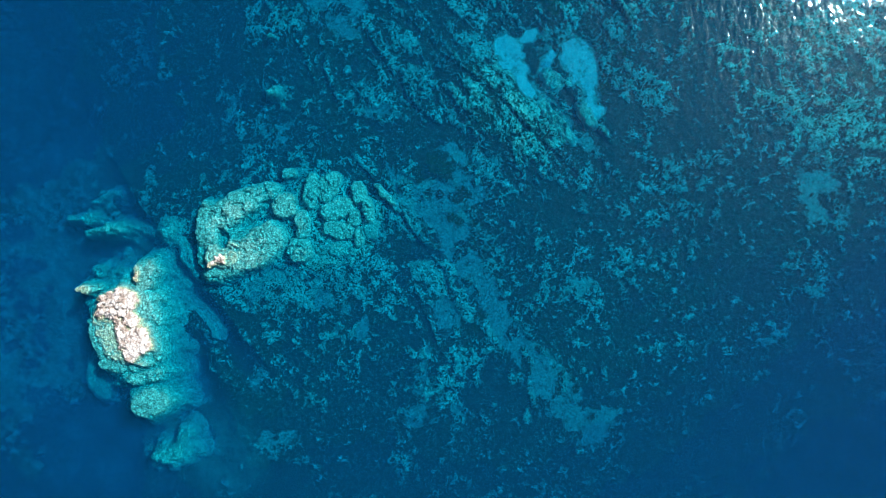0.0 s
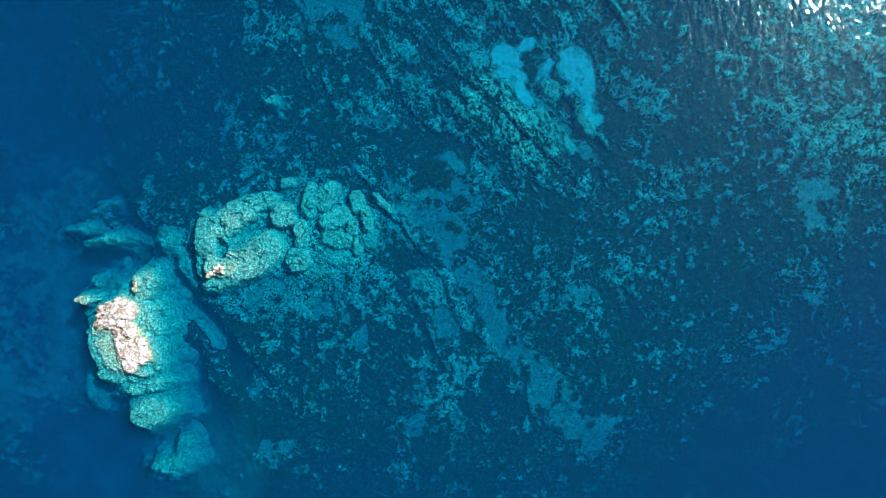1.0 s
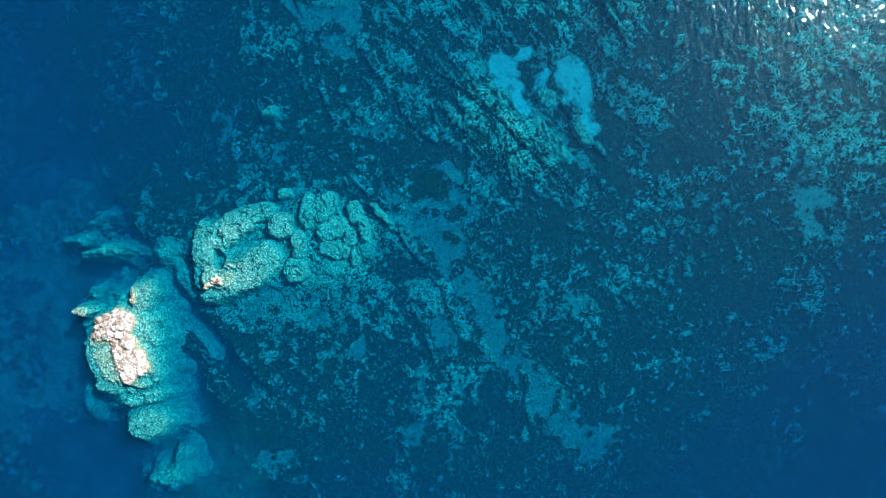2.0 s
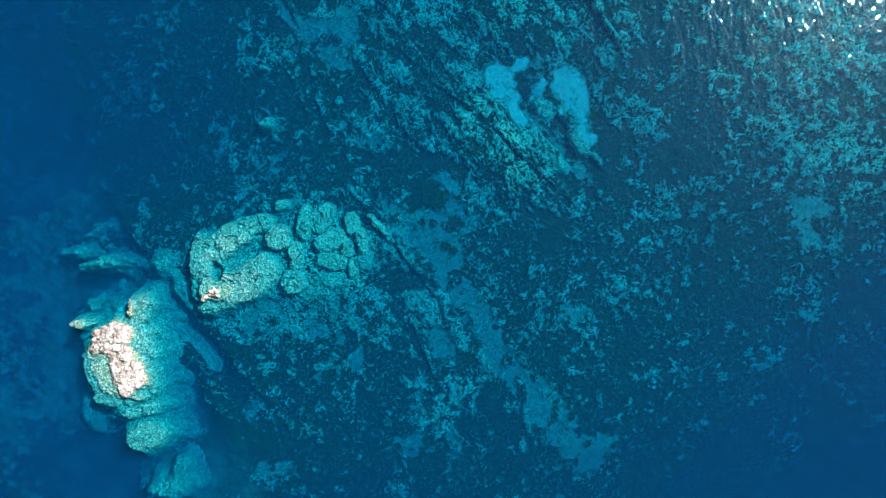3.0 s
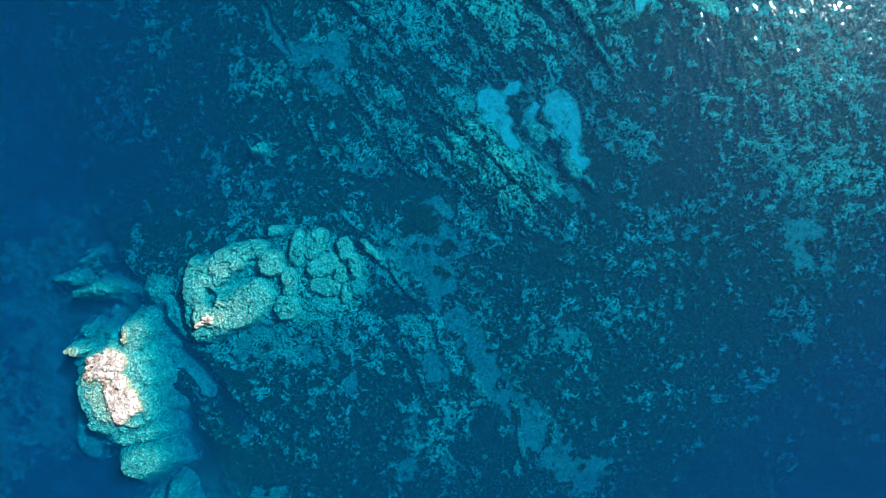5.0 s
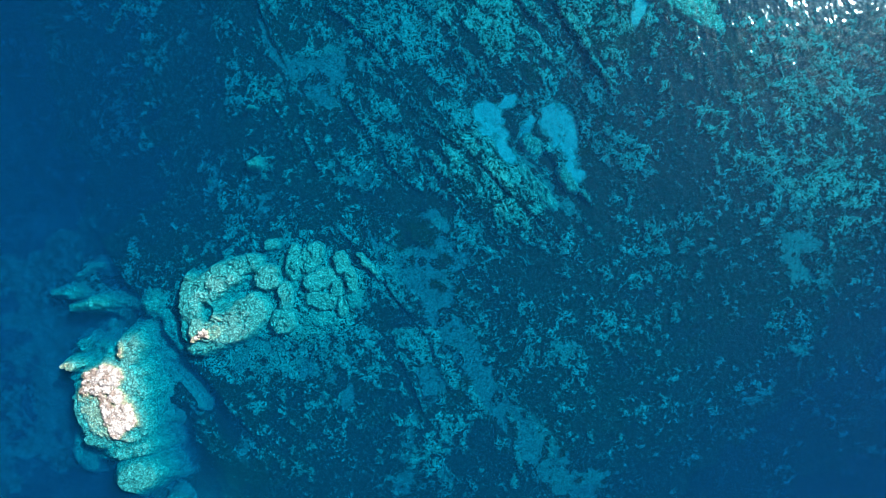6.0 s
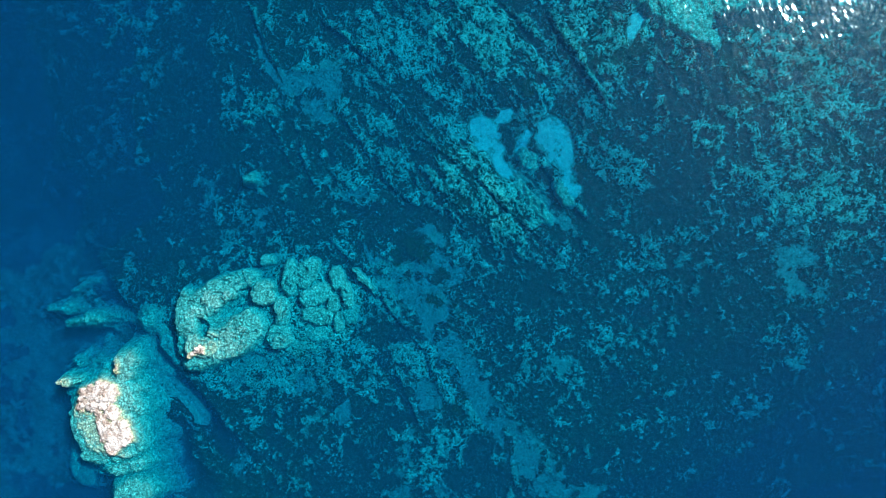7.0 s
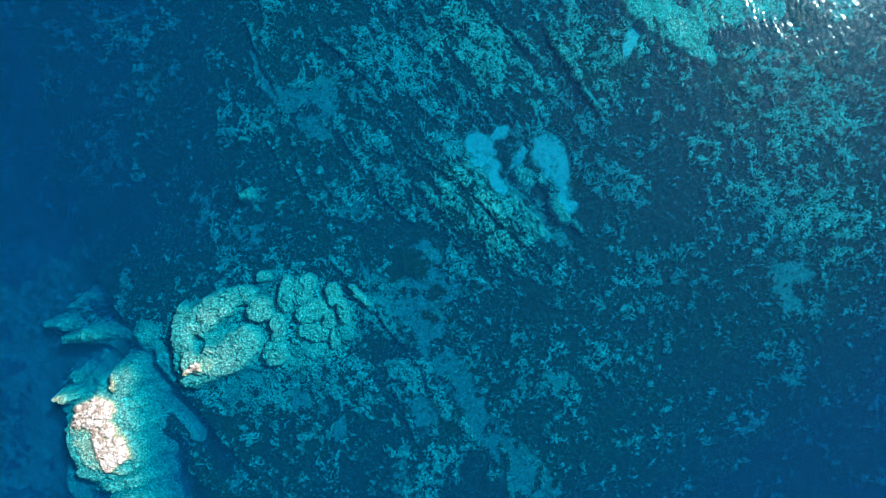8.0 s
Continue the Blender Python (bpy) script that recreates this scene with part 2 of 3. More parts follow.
# turf-covered rock: middle, half length, half width, turn, how dense
TURF = [
    (-11.7, 25.3, 4.0, 2.6, -20, 0.5), (36.1, 27.2, 3.6, 3.4, 0, 0.7), (30.5, 31.5, 2.4, 5.0, 10, 0.5), (31.2, 25.3, 4.0, 2.2, -40, 0.4), (71.5, 12.9, 5, 4, 0, 0.3), (38.1, 13.9, 4, 4.5, 0, 0.3), (-9.3, -3.9, 3.2, 2.4, 0, 0.5),
    (-2.2, -3.9, 4.2, 3.2, 0, 0.4), (-13.2, -7.3, 2.4, 3.6, 0, 0.5), (-18.2, -7.8, 9, 6, 0, 0.25), (-33.1, -21.7, 2.2, 4.2, 10, 0.5),
    (-31.1, -33.6, 5, 3, 0, 0.35), (1.6, -31.1, 3.4, 3.0, 0, 0.5), (-4.8, -24.6, 3.5, 3.5, 0, 0.25), (-7.3, -38.5, 4, 3.4, 0, 0.45),
    (68.4, 24.7, 10, 12, 0, 0.32), (70.4, 13.9, 6, 6, 0, 0.25), (49.8, 37.5, 7, 4, 0, 0.1), (8.5, 26.7, 17, 6, -50, 0.36),
    (11.4, 19.8, 8, 4, -30, 0.34), (20.0, 24.0, 7, 3, -52, 0.5), (25.0, 41.0, 9, 6, -50, 0.25), (-8.3, 34.7, 8, 4, -50, 0.25), (-14.2, 13.9, 13, 4, -40, 0.40), (-14.2, 0.1, 9, 5, 0, 0.35), (-20.0, 5.0, 14, 9, 0, 0.9), (-31.0, -6.0, 8, 4, 15, 0.7),
    (24.3, -6.3, 5, 2.4, 20, 0.30), (20.3, -10.3, 4, 2, -40, 0.30), (32.2, -18.7, 3, 3, 0, 0.25), (-38.1, 24.9, 5, 4, 0, 0.35),
    (-30.1, 22.9, 4, 5, 0, 0.35), (-36.1, 28.8, 9, 5, 0, 0.2), (-48.2, 37.9, 12, 6, 0, 0.1), (63.0, -2.9, 4, 5, 0, 0.2), (-35.1, 15.5, 2.2, 3, 0, 0.4),
    (14.9, 54.6, 14, 10, -50, 0.16), (-1.0, 49.0, 14, 8, -50, 0.14), (31.6, 51.2, 8, 7, -50, 0.3), (67.7, 43.3, 16, 9, -20, 0.38),
    (64.5, 27.7, 9, 8, 0, 0.35), (-55.0, 56.6, 8, 5, 30, 0.3), (-47.0, 47.3, 16, 6, -40, 0.1),
]
# dark seagrass meadows
MEADOW = [
    (0.6, 32.7, 7, 3.5, -40, 0.5), (-16.2, 19.8, 16, 4, 0, 0.45), (-50.0, 18.0, 16, 10, 0, 0.3), (-0.4, 15.4, 3, 1.8, -30, 0.6),
    (-33.2, -27.7, 5, 6, 0, 0.5), (-22.2, -21.7, 12, 5, 0, 0.15), (16.4, 4.1, 6, 5, 0, 0.15), (20.4, -14.7, 5, 5, 0, 0.25),
    (46.2, -3.9, 16, 12, 0, 0.2), (45.0, 26.8, 5, 9, 0, 0.25), (16.4, 32.4, 1.6, 3.2, 20, 0.8), (-22.2, 30.8, 13, 8, 0, 0.14),
    (-5.3, -0.9, 4, 2.4, 0, 0.4), (51.6, -25.9, 22, 10, 0, 0.2), (7.5, -27.6, 7, 9, 0, 0.1), (-35.1, -11.8, 3, 4, 0, 0.5),
    (21.4, -32.6, 4, 4, 0, 0.0), (-3.2, 42.1, 5, 4, -40, 0.3), (48.9, 28.1, 9, 8, 0, 0.25), (-27.2, -17.7, 4, 2, 30, 0.3),
]
# long ledges that break off to the south-west: from, to, width, height
LEDGES = [
    (-8.2, 41.3, 11.9, 24.6, 1.4, 0.55), (11.9, 24.6, 22.7, 13.8, 1.2, 0.6), (-13.2, 37.4, -1.9, 22.2, 1.3, 0.7),
    (-22.1, 37.6, -18.2, 25.8, 0.9, 0.6), (-26.1, 37.6, -22.1, 28.7, 0.8, 0.6), (-14.1, 14.8, 0.6, -3.8, 1.3, 0.7),
    (-0.4, -2.8, 1.6, -7.8, 0.9, 0.5), (-16.7, 55.3, -5.1, 44.6, 1.4, 0.8), (13.0, 59.5, 22.6, 47.4, 1.5, 0.9),
    (22.8, 54.3, 32.3, 39.3, 1.2, 0.8), (-29.6, 57.6, -23.9, 44.6, 0.9, 0.7), (-4.8, -6.8, 0.6, -19.6, 1.0, 0.4),
    (14.4, -19.6, 15.9, -29.5, 0.7, 0.5), (38.6, 57.8, 46.3, 49.8, 1.6, 1.0), (21.2, 28.6, 30.0, 17.8, 1.1, 0.8),
]
# rock scoured bare of turf
BARE = [
    (9.4, 24.6, 13, 5.5, -48, 1.0), (17.3, 20.7, 8, 3, -50, 0.8), (-13.2, -7.3, 3, 4, 0, 0.8), (-9.3, -3.9, 3.2, 2.4, 0, 0.7), (-1.4, -4.3, 3.5, 3.5, 0, 0.6),
    (-18.2, -7.8, 8, 5, 0, 0.5), (14.4, 7.0, 3, 3, 0, 0.7), (9.5, 7.5, 2, 3, 0, 0.7), (6.0, -12.7, 1.6, 3.6, 0, 0.7), (36.1, 27.2, 4, 4, 0, 0.4),
    (68.4, 24.7, 10, 12, 0, 0.45), (31.6, 51.2, 9, 8, -50, 0.5), (18.7, 48.5, 10, 5, -50, 0.5), (-8.3, 34.7, 7, 3, -50, 0.4), (55.3, 53.6, 10, 6, 0, 0.5),
]


def spread(x, y, patches):
    """The strongest of a list of soft patches at each place."""
    best = np.zeros(x.shape)
    for cx, cy, rx, ry, turn, *amount in patches:
        best = np.maximum(best, (1 - step(0.45, 1.35, inside(x, y, cx, cy, rx, ry, turn))) * (amount[0] if amount else 1.0))
    return best


def segment(x, y, x1, y1, x2, y2):
    """Distance across and share along a straight line; across is positive to its left."""
    dx, dy = x2 - x1, y2 - y1
    length = math.hypot(dx, dy)
    along = ((x - x1) * dx + (y - y1) * dy) / length
    across = (-(x - x1) * dy + (y - y1) * dx) / length
    return across, along / length, length


def run(x, y, points):
    """1 along a winding run of points with half widths, fading out beyond its edge."""
    best = np.zeros(x.shape)
    for (x1, y1, w1), (x2, y2, w2) in zip(points, points[1:]):
        dx, dy = x2 - x1, y2 - y1
        share = np.clip(((x - x1) * dx + (y - y1) * dy) / (dx * dx + dy * dy), 0, 1)
        off = np.hypot(x - x1 - share * dx, y - y1 - share * dy)
        best = np.maximum(best, 1 - step(0.5, 1.35, off / (w1 + (w2 - w1) * share)))
    return best


def silt_haze(x, y):
    """Fine pale sediment on the deep floor west and south of the islet; it also paints in the haze of deep water."""
    wx, wy = x + 5 * (fbm(x, y, 8, 4, 403) - 0.5), y + 5 * (fbm(x, y, 8, 4, 407) - 0.5)
    there = spread(wx, wy, [(-46.2, -23.6, 8, 5.5, -60, 0.9), (-60.6, -0.1, 7, 4, 0, 0.8), (-61.1, -35.9, 17, 10, 0, 0.8), (-76.4, -12.5, 13, 22, 0, 1.0), (-72.0, 13.0, 12, 9, 0, 0.8), (-82.0, 30.0, 9, 12, 0, 0.5), (-40.0, -36.0, 7, 9, 0, 0.6)])
    return np.clip(there * (0.45 + 1.3 * (fbm(x, y, 7, 4, 401) - 0.3)), 0, 0.9)


def ground(x, y):
    """Height of the seabed, and how much of it is bare turf-covered rock or sand."""
    wx = x + 3.2 * (fbm(x, y, 5, 4, 3) - 0.5) * 2
    wy = y + 3.2 * (fbm(x, y, 5, 4, 7) - 0.5) * 2
    c, s = math.cos(STRIKE), math.sin(STRIKE)

    # broad lie of the land: a shelf that falls away to the west and to the south-east
    z = -5.0 + 0.9 * (fbm(x, y, 22, 3, 11) - 0.5)
    z = z - 4.2 * step(-22, -56, x) * step(8, 24, y) - 7.0 * step(-42, -80, x + 0.25 * y) - 3.8 * step(-10, -44, y - 0.28 * x + 6) * step(30, -20, x)
    z = z - 8.0 * step(26, 84, 0.72 * x - 0.95 * y - 10)
    z = z + 1.2 * step(20, 78, 0.7 * x + 0.7 * y)
    z = z + 1.0 * spread(x, y, [(10.4, 23.7, 14, 6.5, -45, 1.6), (11.8, 51.5, 16, 8, -45, 0.7), (31.5, 50.0, 9, 7, 0, 0.7), (-20.0, 5.0, 14, 10, 0, 1.0)])
    far = step(90, 300, np.hypot(x, y))
    z = z - 9 * far

    lx = x + 0.9 * (fbm(x, y, 1.4, 3, 23) - 0.5)
    ly = y + 0.9 * (fbm(x, y, 1.4, 3, 27) - 0.5)
    ridged = fbm((c * lx + s * ly) / 2.4, -s * lx + c * ly, 1.3, 4, 21, 0.74)
    round_ = fbm(lx, ly, 1.5, 4, 31, 0.74)
    grouped = fbm(x, y, 6.5, 4, 41, 0.6)
    banding = np.clip(spread(x, y, [(6.5, 28.7, 30, 15, -50, 1.0), (6.9, 50.8, 34, 18, -50, 1.0), (-13.2, 10.9, 12, 6, -45, 0.8), (0.6, -15.7, 22, 12, -65, 0.6)]), 0, 1)
    lumps = 0.5 + (ridged - 0.5) * banding * 0.85 + (round_ - 0.5) * (1 - 0.6 * banding)
    dense = 0.14 + 1.3 * (grouped - 0.5) - 0.18 * step(15, 35, x) + spread(wx, wy, TURF) - spread(wx, wy, MEADOW) + 0.14 * spread(x, y, [(52.8, 29.7, 18, 14, 0)])
    dense = dense - 0.40 * step(-20, -38, y) - 0.32 * step(-18, -45, x) * step(10, 24, y)
    cover = (lumps + 0.34 * dense - 0.580) / 0.13
    rock = step(0.0, 0.5, cover)

    nx, ny = 0.6 * x + 0.4 * wx, 0.6 * y + 0.4 * wy
    dull = spread(wx, wy, SAND_DULL)
    for points in SAND_RUNS:
        dull = np.maximum(dull, run(nx, ny, points))
    sand = np.maximum(spread(0.35 * x + 0.65 * wx, 0.35 * y + 0.65 * wy, SAND_BRIGHT) * (0.95 + 0.35 * (fbm(x, y, 1.6, 4, 53, 0.65) - 0.5)), 0.64 * dull)
    holes = step(0.58, 0.64, fbm(x, y, 3.0, 4, 51)) * (1 - 0.75 * step(0.66, 0.75, sand)) + 1.1 * spread(wx, wy, [(16.4, 32.6, 0.9, 2.6, 12, 1.0), (20.4, 29.0, 1.3, 2.6, 40, 1.0), (20.8, 37.0, 0.7, 2.0, 0, 1.0)])
    sand = sand * (1 - 0.8 * np.clip(holes, 0, 1))
    rock = rock * (1 - step(0.3, 0.6, sand))
    cover = cover - 0.9 * step(0.3, 0.6, sand)

    for x1, y1, x2, y2, width, height in LEDGES:
        off, share, length = segment(wx * 0.35 + x * 0.65, wy * 0.35 + y * 0.65, x1, y1, x2, y2)
        width = 0.6 * width
        ends = step(-0.08, 0.1, share) * (1 - step(0.9, 1.08, share))
        lip = (0.2 + 0.9 * step(0.36, 0.6, fbm(x, y, 4.5, 3, 19))) * step(-0.25, 0.15, off) * (1 - step(width, width * 2.6, off)) * ends
        z = z + 0.8 * height * lip * (0.6 + 0.4 * step(0.38, 0.58, lumps))
        grown = lip * step(0.42, 0.54, lumps)
        rock = np.maximum(rock, grown)
        cover = np.maximum(cover, (0.25 + (lumps - 0.48) * 3.0) * np.minimum(1, lip) - 0.15 * (1 - np.minimum(1, lip)))
        # shade below the ledge, painted by thinning turf and sand to dark mat
        foot = step(-0.9, -0.25, off) * (1 - step(-0.25, 0.1, off)) * ends
        rock, sand, z, cover = rock * (1 - 0.9 * foot), sand * (1 - 0.7 * foot), z - 0.35 * height * foot, cover - 0.8 * foot

    # a straight gully west of the ring reef
    off, share, length = segment(x, y, -61.4, 14.1, -33.4, -20.9)
    gully = (1 - step(1.1, 2.4, np.abs(off + 0.6 * (grouped - 0.5)))) * step(-0.15, 0.15, share) * (1 - step(0.8, 1.15, share))
    z, rock, sand, cover = z - 4.0 * gully, rock * (1 - gully), sand * (1 - gully), cover - gully

    # deep holes round the islet
    hole = spread(wx, wy, [(-44.7, -22.8, 8.0, 5.5, -60, 1.0), (-59.5, -0.9, 6.5, 3.0, 0, 0.8), (-43.2, -30.5, 7, 8, 0, 0.7), (-62.6, -36.6, 12, 9, 0, 0.8)])
    z, rock, sand, cover = z - 3.5 * hole, rock * (1 - 0.7 * hole), sand * (1 - 0.4 * hole), cover - 0.5 * hole

    one, two = cellular(x, y, 0.9, 61)
    z = z + rock * (0.26 + 0.30 * (1 - one) + 0.45 * (fbm(x, y, 0.8, 2, 71) - 0.5)) + (1 - rock) * (1 - np.clip(sand, 0, 1)) * 0.14 * (fbm(x, y, 0.7, 2, 81) - 0.5)
    z = z - 0.25 * step(0.3, 0.7, sand) + 0.5 * (lumps - 0.5) * (1 - step(0.3, 0.7, sand)) * (1 - far)
    return z, np.clip(cover, -1, 0.50), sand


# ---------------------------------------------------------------- meshes
def sheet(name, x, y, z, material, parent=None, keep=None):
    """A mesh from a grid of places; keep: which corners may carry faces."""
    rows, cols = x.shape
    k = np.arange(rows * cols).reshape(rows, cols)
    quads = np.stack([k[:-1, :-1], k[:-1, 1:], k[1:, 1:], k[1:, :-1]], -1).reshape(-1, 4)
    verts = np.stack([x, y, z], -1).reshape(-1, 3)
    if keep is not None:
        quads = quads[keep.reshape(-1)[quads].any(1)]
        used = np.zeros(len(verts), bool)
        used[quads] = True
        renumber = np.cumsum(used) - 1
        verts, quads = verts[used], renumber[quads]
    mesh = bpy.data.meshes.new(name)
    mesh.vertices.add(len(verts))
    mesh.vertices.foreach_set("co", verts.astype(np.float32).ravel())
    mesh.loops.add(quads.size)
    mesh.loops.foreach_set("vertex_index", quads.astype(np.int32).ravel())
    mesh.polygons.add(len(quads))
    mesh.polygons.foreach_set("loop_start", (np.arange(len(quads)) * 4).astype(np.int32))
    mesh.update(calc_edges=True)
    mesh.polygons.foreach_set("use_smooth", np.ones(len(quads), bool))
    mesh.materials.append(material)
    ob = new(name, mesh)
    if parent:
        ob.parent = parent
    return ob


def spaced(low, high, fine, reach):
    """Even steps from low to high, then ever longer ones out to reach."""
    inner = np.arange(low, high + fine / 2, fine)
    outer, d = [], fine
    while not outer or outer[-1] < reach:
        d *= 1.45
        outer.append((outer[-1] if outer else 0) + d)
    outer = np.array(outer)
    return np.concatenate([low - outer[::-1], inner, high + outer])


# ---------------------------------------------------------------- ground and water
gx, gy = np.meshgrid(spaced(-84, 88, 0.17, 3000), spaced(-49, 68, 0.17, 3000))
gz, g_cover, g_sand = ground(gx, gy)
seabed = sheet("ground", gx, gy, gz, SEABED)
for key, values in (("cover", g_cover), ("sand", g_sand), ("silt_haze", silt_haze(gx, gy)), ("bare", spread(gx + 4 * (fbm(gx, gy, 5, 3, 3) - 0.5), gy + 4 * (fbm(gx, gy, 5, 3, 7) - 0.5), BARE))):
    seabed.data.attributes.new(key, "FLOAT", "POINT").data.foreach_set("value", values.astype(np.float32).ravel())
tagged(seabed, "seabed of dark seagrass, pale turf-covered rock and sand", "seabed", kind="structure")

wx, wy = np.meshgrid(spaced(-95, 100, 1.0, 3000), spaced(-60, 80, 1.0, 3000))
wz = 0.05 * (fbm(wx / 0.5, wy, 5, 2, 5) - 0.5)
surface = sheet("water", wx, wy, wz, water_surface_material())
tagged(surface, "clear blue sea surface with small wind ripples", "sea water", kind="structure")

# the body of the water, as thin layers down to the seabed
LAYERS = [(0.22, 0.40), (0.60, 0.45), (1.10, 0.60), (1.85, 0.90), (2.80, 1.00), (3.70, 1.30), (5.1, 1.2), (6.4, 1.4), (8.6, 2.8), (12.0, 4.0)]
for depth, thickness in LAYERS:
    lz = -depth + 0.5 * thickness * (fbm(wx, wy, 3.0, 2, int(depth * 100)) - 0.5)
    layer = sheet("water", wx, wy, lz, water_body_material(thickness))
    tagged(layer, "clear blue sea water over the seabed", "sea water", kind="structure")


# ---------------------------------------------------------------- reefs
def reef(name, blobs, label, knob=0.6, rough=0.35, seed=0, fine=0.14, category="reef", pools=(), power=2.4, bend=1.3, parent=None, melt=0.06, skirts=False, cliffs=(), strata=0.0):
    """A block of knobbly limestone; blobs: middle, half length, half width, turn, height of the top (and how sharply it breaks off).
    With skirts the last number is how steeply the rock falls away round its top; cliffs are lines beyond whose left side it drops."""
    xs = [b[0] for b in blobs]
    ys = [b[1] for b in blobs]
    big = 12.0 if skirts else max(max(b[2], b[3]) for b in blobs) * 1.5
    x, y = np.meshgrid(np.arange(min(xs) - big, max(xs) + big, fine), np.arange(min(ys) - big, max(ys) + big, fine))
    wx = x + bend * (fbm(x, y, 2.0, 4, seed + 3, 0.6) - 0.5)
    wy = y + bend * (fbm(x, y, 2.0, 4, seed + 5, 0.6) - 0.5)
    floor_z = ground(x, y)[0]
    low = floor_z - 1.5
    total = np.zeros(x.shape)
    for cx, cy, rx, ry, turn, top, *sharp in blobs:
        r = inside(wx, wy, cx, cy, rx, ry, turn, power)
        if skirts:
            away = np.hypot(wx - cx, wy - cy) * (1 - 1 / np.maximum(r, 1)) * (1 + 0.9 * (fbm(x, y, 3.0, 3, seed + 7) - 0.5))
            fall = sharp[0] * (away + 0.05 * away * away)
            total = total + np.exp(np.clip(top - 0.12 * r * r - fall, low - 4, 3) / melt)
            continue
        sharp, dome = (*sharp, 0.25)[:2] if sharp else (0.55, 0.25)
        one_blob = low + (top - low) * (1 - step(sharp, 1.22, r)) - dome * r * r
        total = total + np.exp(np.clip(one_blob, low - 4, 3) / melt)
    z = np.maximum(melt * np.log(total + 1e-300), low)
    for x1, y1, x2, y2 in cliffs:
        off, share, length = segment(wx, wy, x1, y1, x2, y2)
        z = z - 1.9 * np.maximum(off, 0) * step(-0.1, 0.05, share) * (1 - step(0.95, 1.1, share))
    if strata:
        q = z / 0.42 + 1.2 * fbm(x, y, 3.0, 3, seed + 11)
        z = z + strata * 0.42 * (np.floor(q) + step(0.6, 1.0, q - np.floor(q)) - q)
    for cx, cy, rx, ry, turn, bottom in pools:
        dip = 1 - step(0.6, 1.1, inside(wx, wy, cx, cy, rx, ry, turn))
        z = z + (np.minimum(z, bottom) - z) * dip
    one, two = cellular(x + 0.25 * (fbm(x, y, 0.7, 2, seed) - 0.5), y, knob, seed + 9)
    crack = np.abs(fbm(wx, wy, 3.2, 3, seed + 13) - 0.5)
    split = np.abs(fbm(wx, wy, 1.7, 3, seed + 17) - 0.5)
    z = z + rough * (0.6 - one) + rough * (fbm(x, y, 1.6, 4, seed + 15, 0.65) - 0.5) - 0.7 * (1 - step(0.004, 0.03, crack)) - 0.35 * (1 - step(0.0, 0.03, split))
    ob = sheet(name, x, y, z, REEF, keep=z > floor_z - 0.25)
    if parent:
        ob.parent = parent
        ob.matrix_parent_inverse = Matrix.Translation(-parent.location)
        return ob
    return tagged(ob, label, category)


islet = new("rocky_islet")
islet.location = (-55.7, -14.8, -6.0)
tagged(islet, "rocky islet with bleached dry top breaking the sea surface", "rock islet")
islet_base = reef("rock_base", [
    (-52.7, -12.4, 1.6, 1.9, 0, 0.55, 1.2), (-54.4, -9.3, 2.7, 1.9, 10, 0.80, 1.2), (-51.7, -15.5, 2.0, 2.6, 10, 0.75, 1.2), (-56.5, -10.4, 1.0, 1.1, 0, 0.5, 1.3), (-53.8, -11.4, 1.4, 1.2, 0, 0.45, 1.2), (-53.4, -13.4, 1.5, 1.3, 0, 0.5, 1.2),
    (-54.4, -13.0, 5.6, 3.9, -78, -0.55, 0.9), (-51.0, -10.0, 2.6, 2.2, -40, -1.0, 1.0), (-50.4, -4.8, 2.7, 1.2, 70, -0.9, 2.0), (-51.6, -4.3, 0.6, 1.2, -15, -0.15, 1.5), (-60.7, -6.8, 1.1, 0.5, -20, -0.3, 2.6),
    (-59.7, -6.9, 1.4, 0.6, 30, -1.6, 3.4), (-60.2, -3.9, 0.9, 0.7, 0, -3.8, 3.2), (-48.4, -8.6, 2.6, 1.0, -40, -2.9, 1.2), (-57.8, -15.6, 4.6, 1.9, -72, -1.2, 1.1),
    (-54.3, -20.0, 2.6, 1.3, 0, -1.7, 1.4), (-51.2, -21.9, 3.2, 1.2, 12, -1.7, 1.5), (-50.0, -26.2, 3.2, 1.7, 8, -1.35, 1.7), (-49.0, -18.6, 0.8, 2.0, 0, -3.4, 1.2),
], "", seed=100, fine=0.13, knob=0.5, rough=0.5, power=2.0, bend=2.2, melt=0.15, skirts=True, strata=0.35, cliffs=[(-57.4, -22.4, -62.0, -8.0)],
    pools=[(-52.4, -13.1, 0.7, 0.5, 0, -0.3), (-52.2, -23.9, 3.0, 0.35, 10, -3.2), (-53.0, -21.0, 3.4, 0.3, 14, -2.7)], parent=islet)
reef("reef", [(-42.3, -12.6, 4.2, 0.5, -50, -6.0, 1.0)], "sunken rock ridge beside the islet", seed=140, rough=0.25, skirts=True)
reef("reef", [(-47.6, -35.8, 2.4, 0.9, 12, -3.4, 1.1), (-45.0, -33.6, 0.7, 1.2, 0, -3.6, 1.2)], "sunken turf-covered rock in deep blue water", seed=160, bend=2.6, rough=0.5, skirts=True)
reef("reef", [(-62.3, -22.8, 0.9, 2.4, 10, -6.4, 0.9)], "sunken rock low under the islet", seed=170, skirts=True)
reef("reef", [(-57.8, 3.2, 3.6, 0.5, 5, -3.0, 1.5), (-62.8, 5.2, 2.2, 0.4, 0, -4.6, 1.6), (-61.0, 9.0, 1.8, 0.6, 30, -6.4, 1.4)], "long sunken rock in deep blue water", seed=180, bend=2.8, rough=0.75, skirts=True)
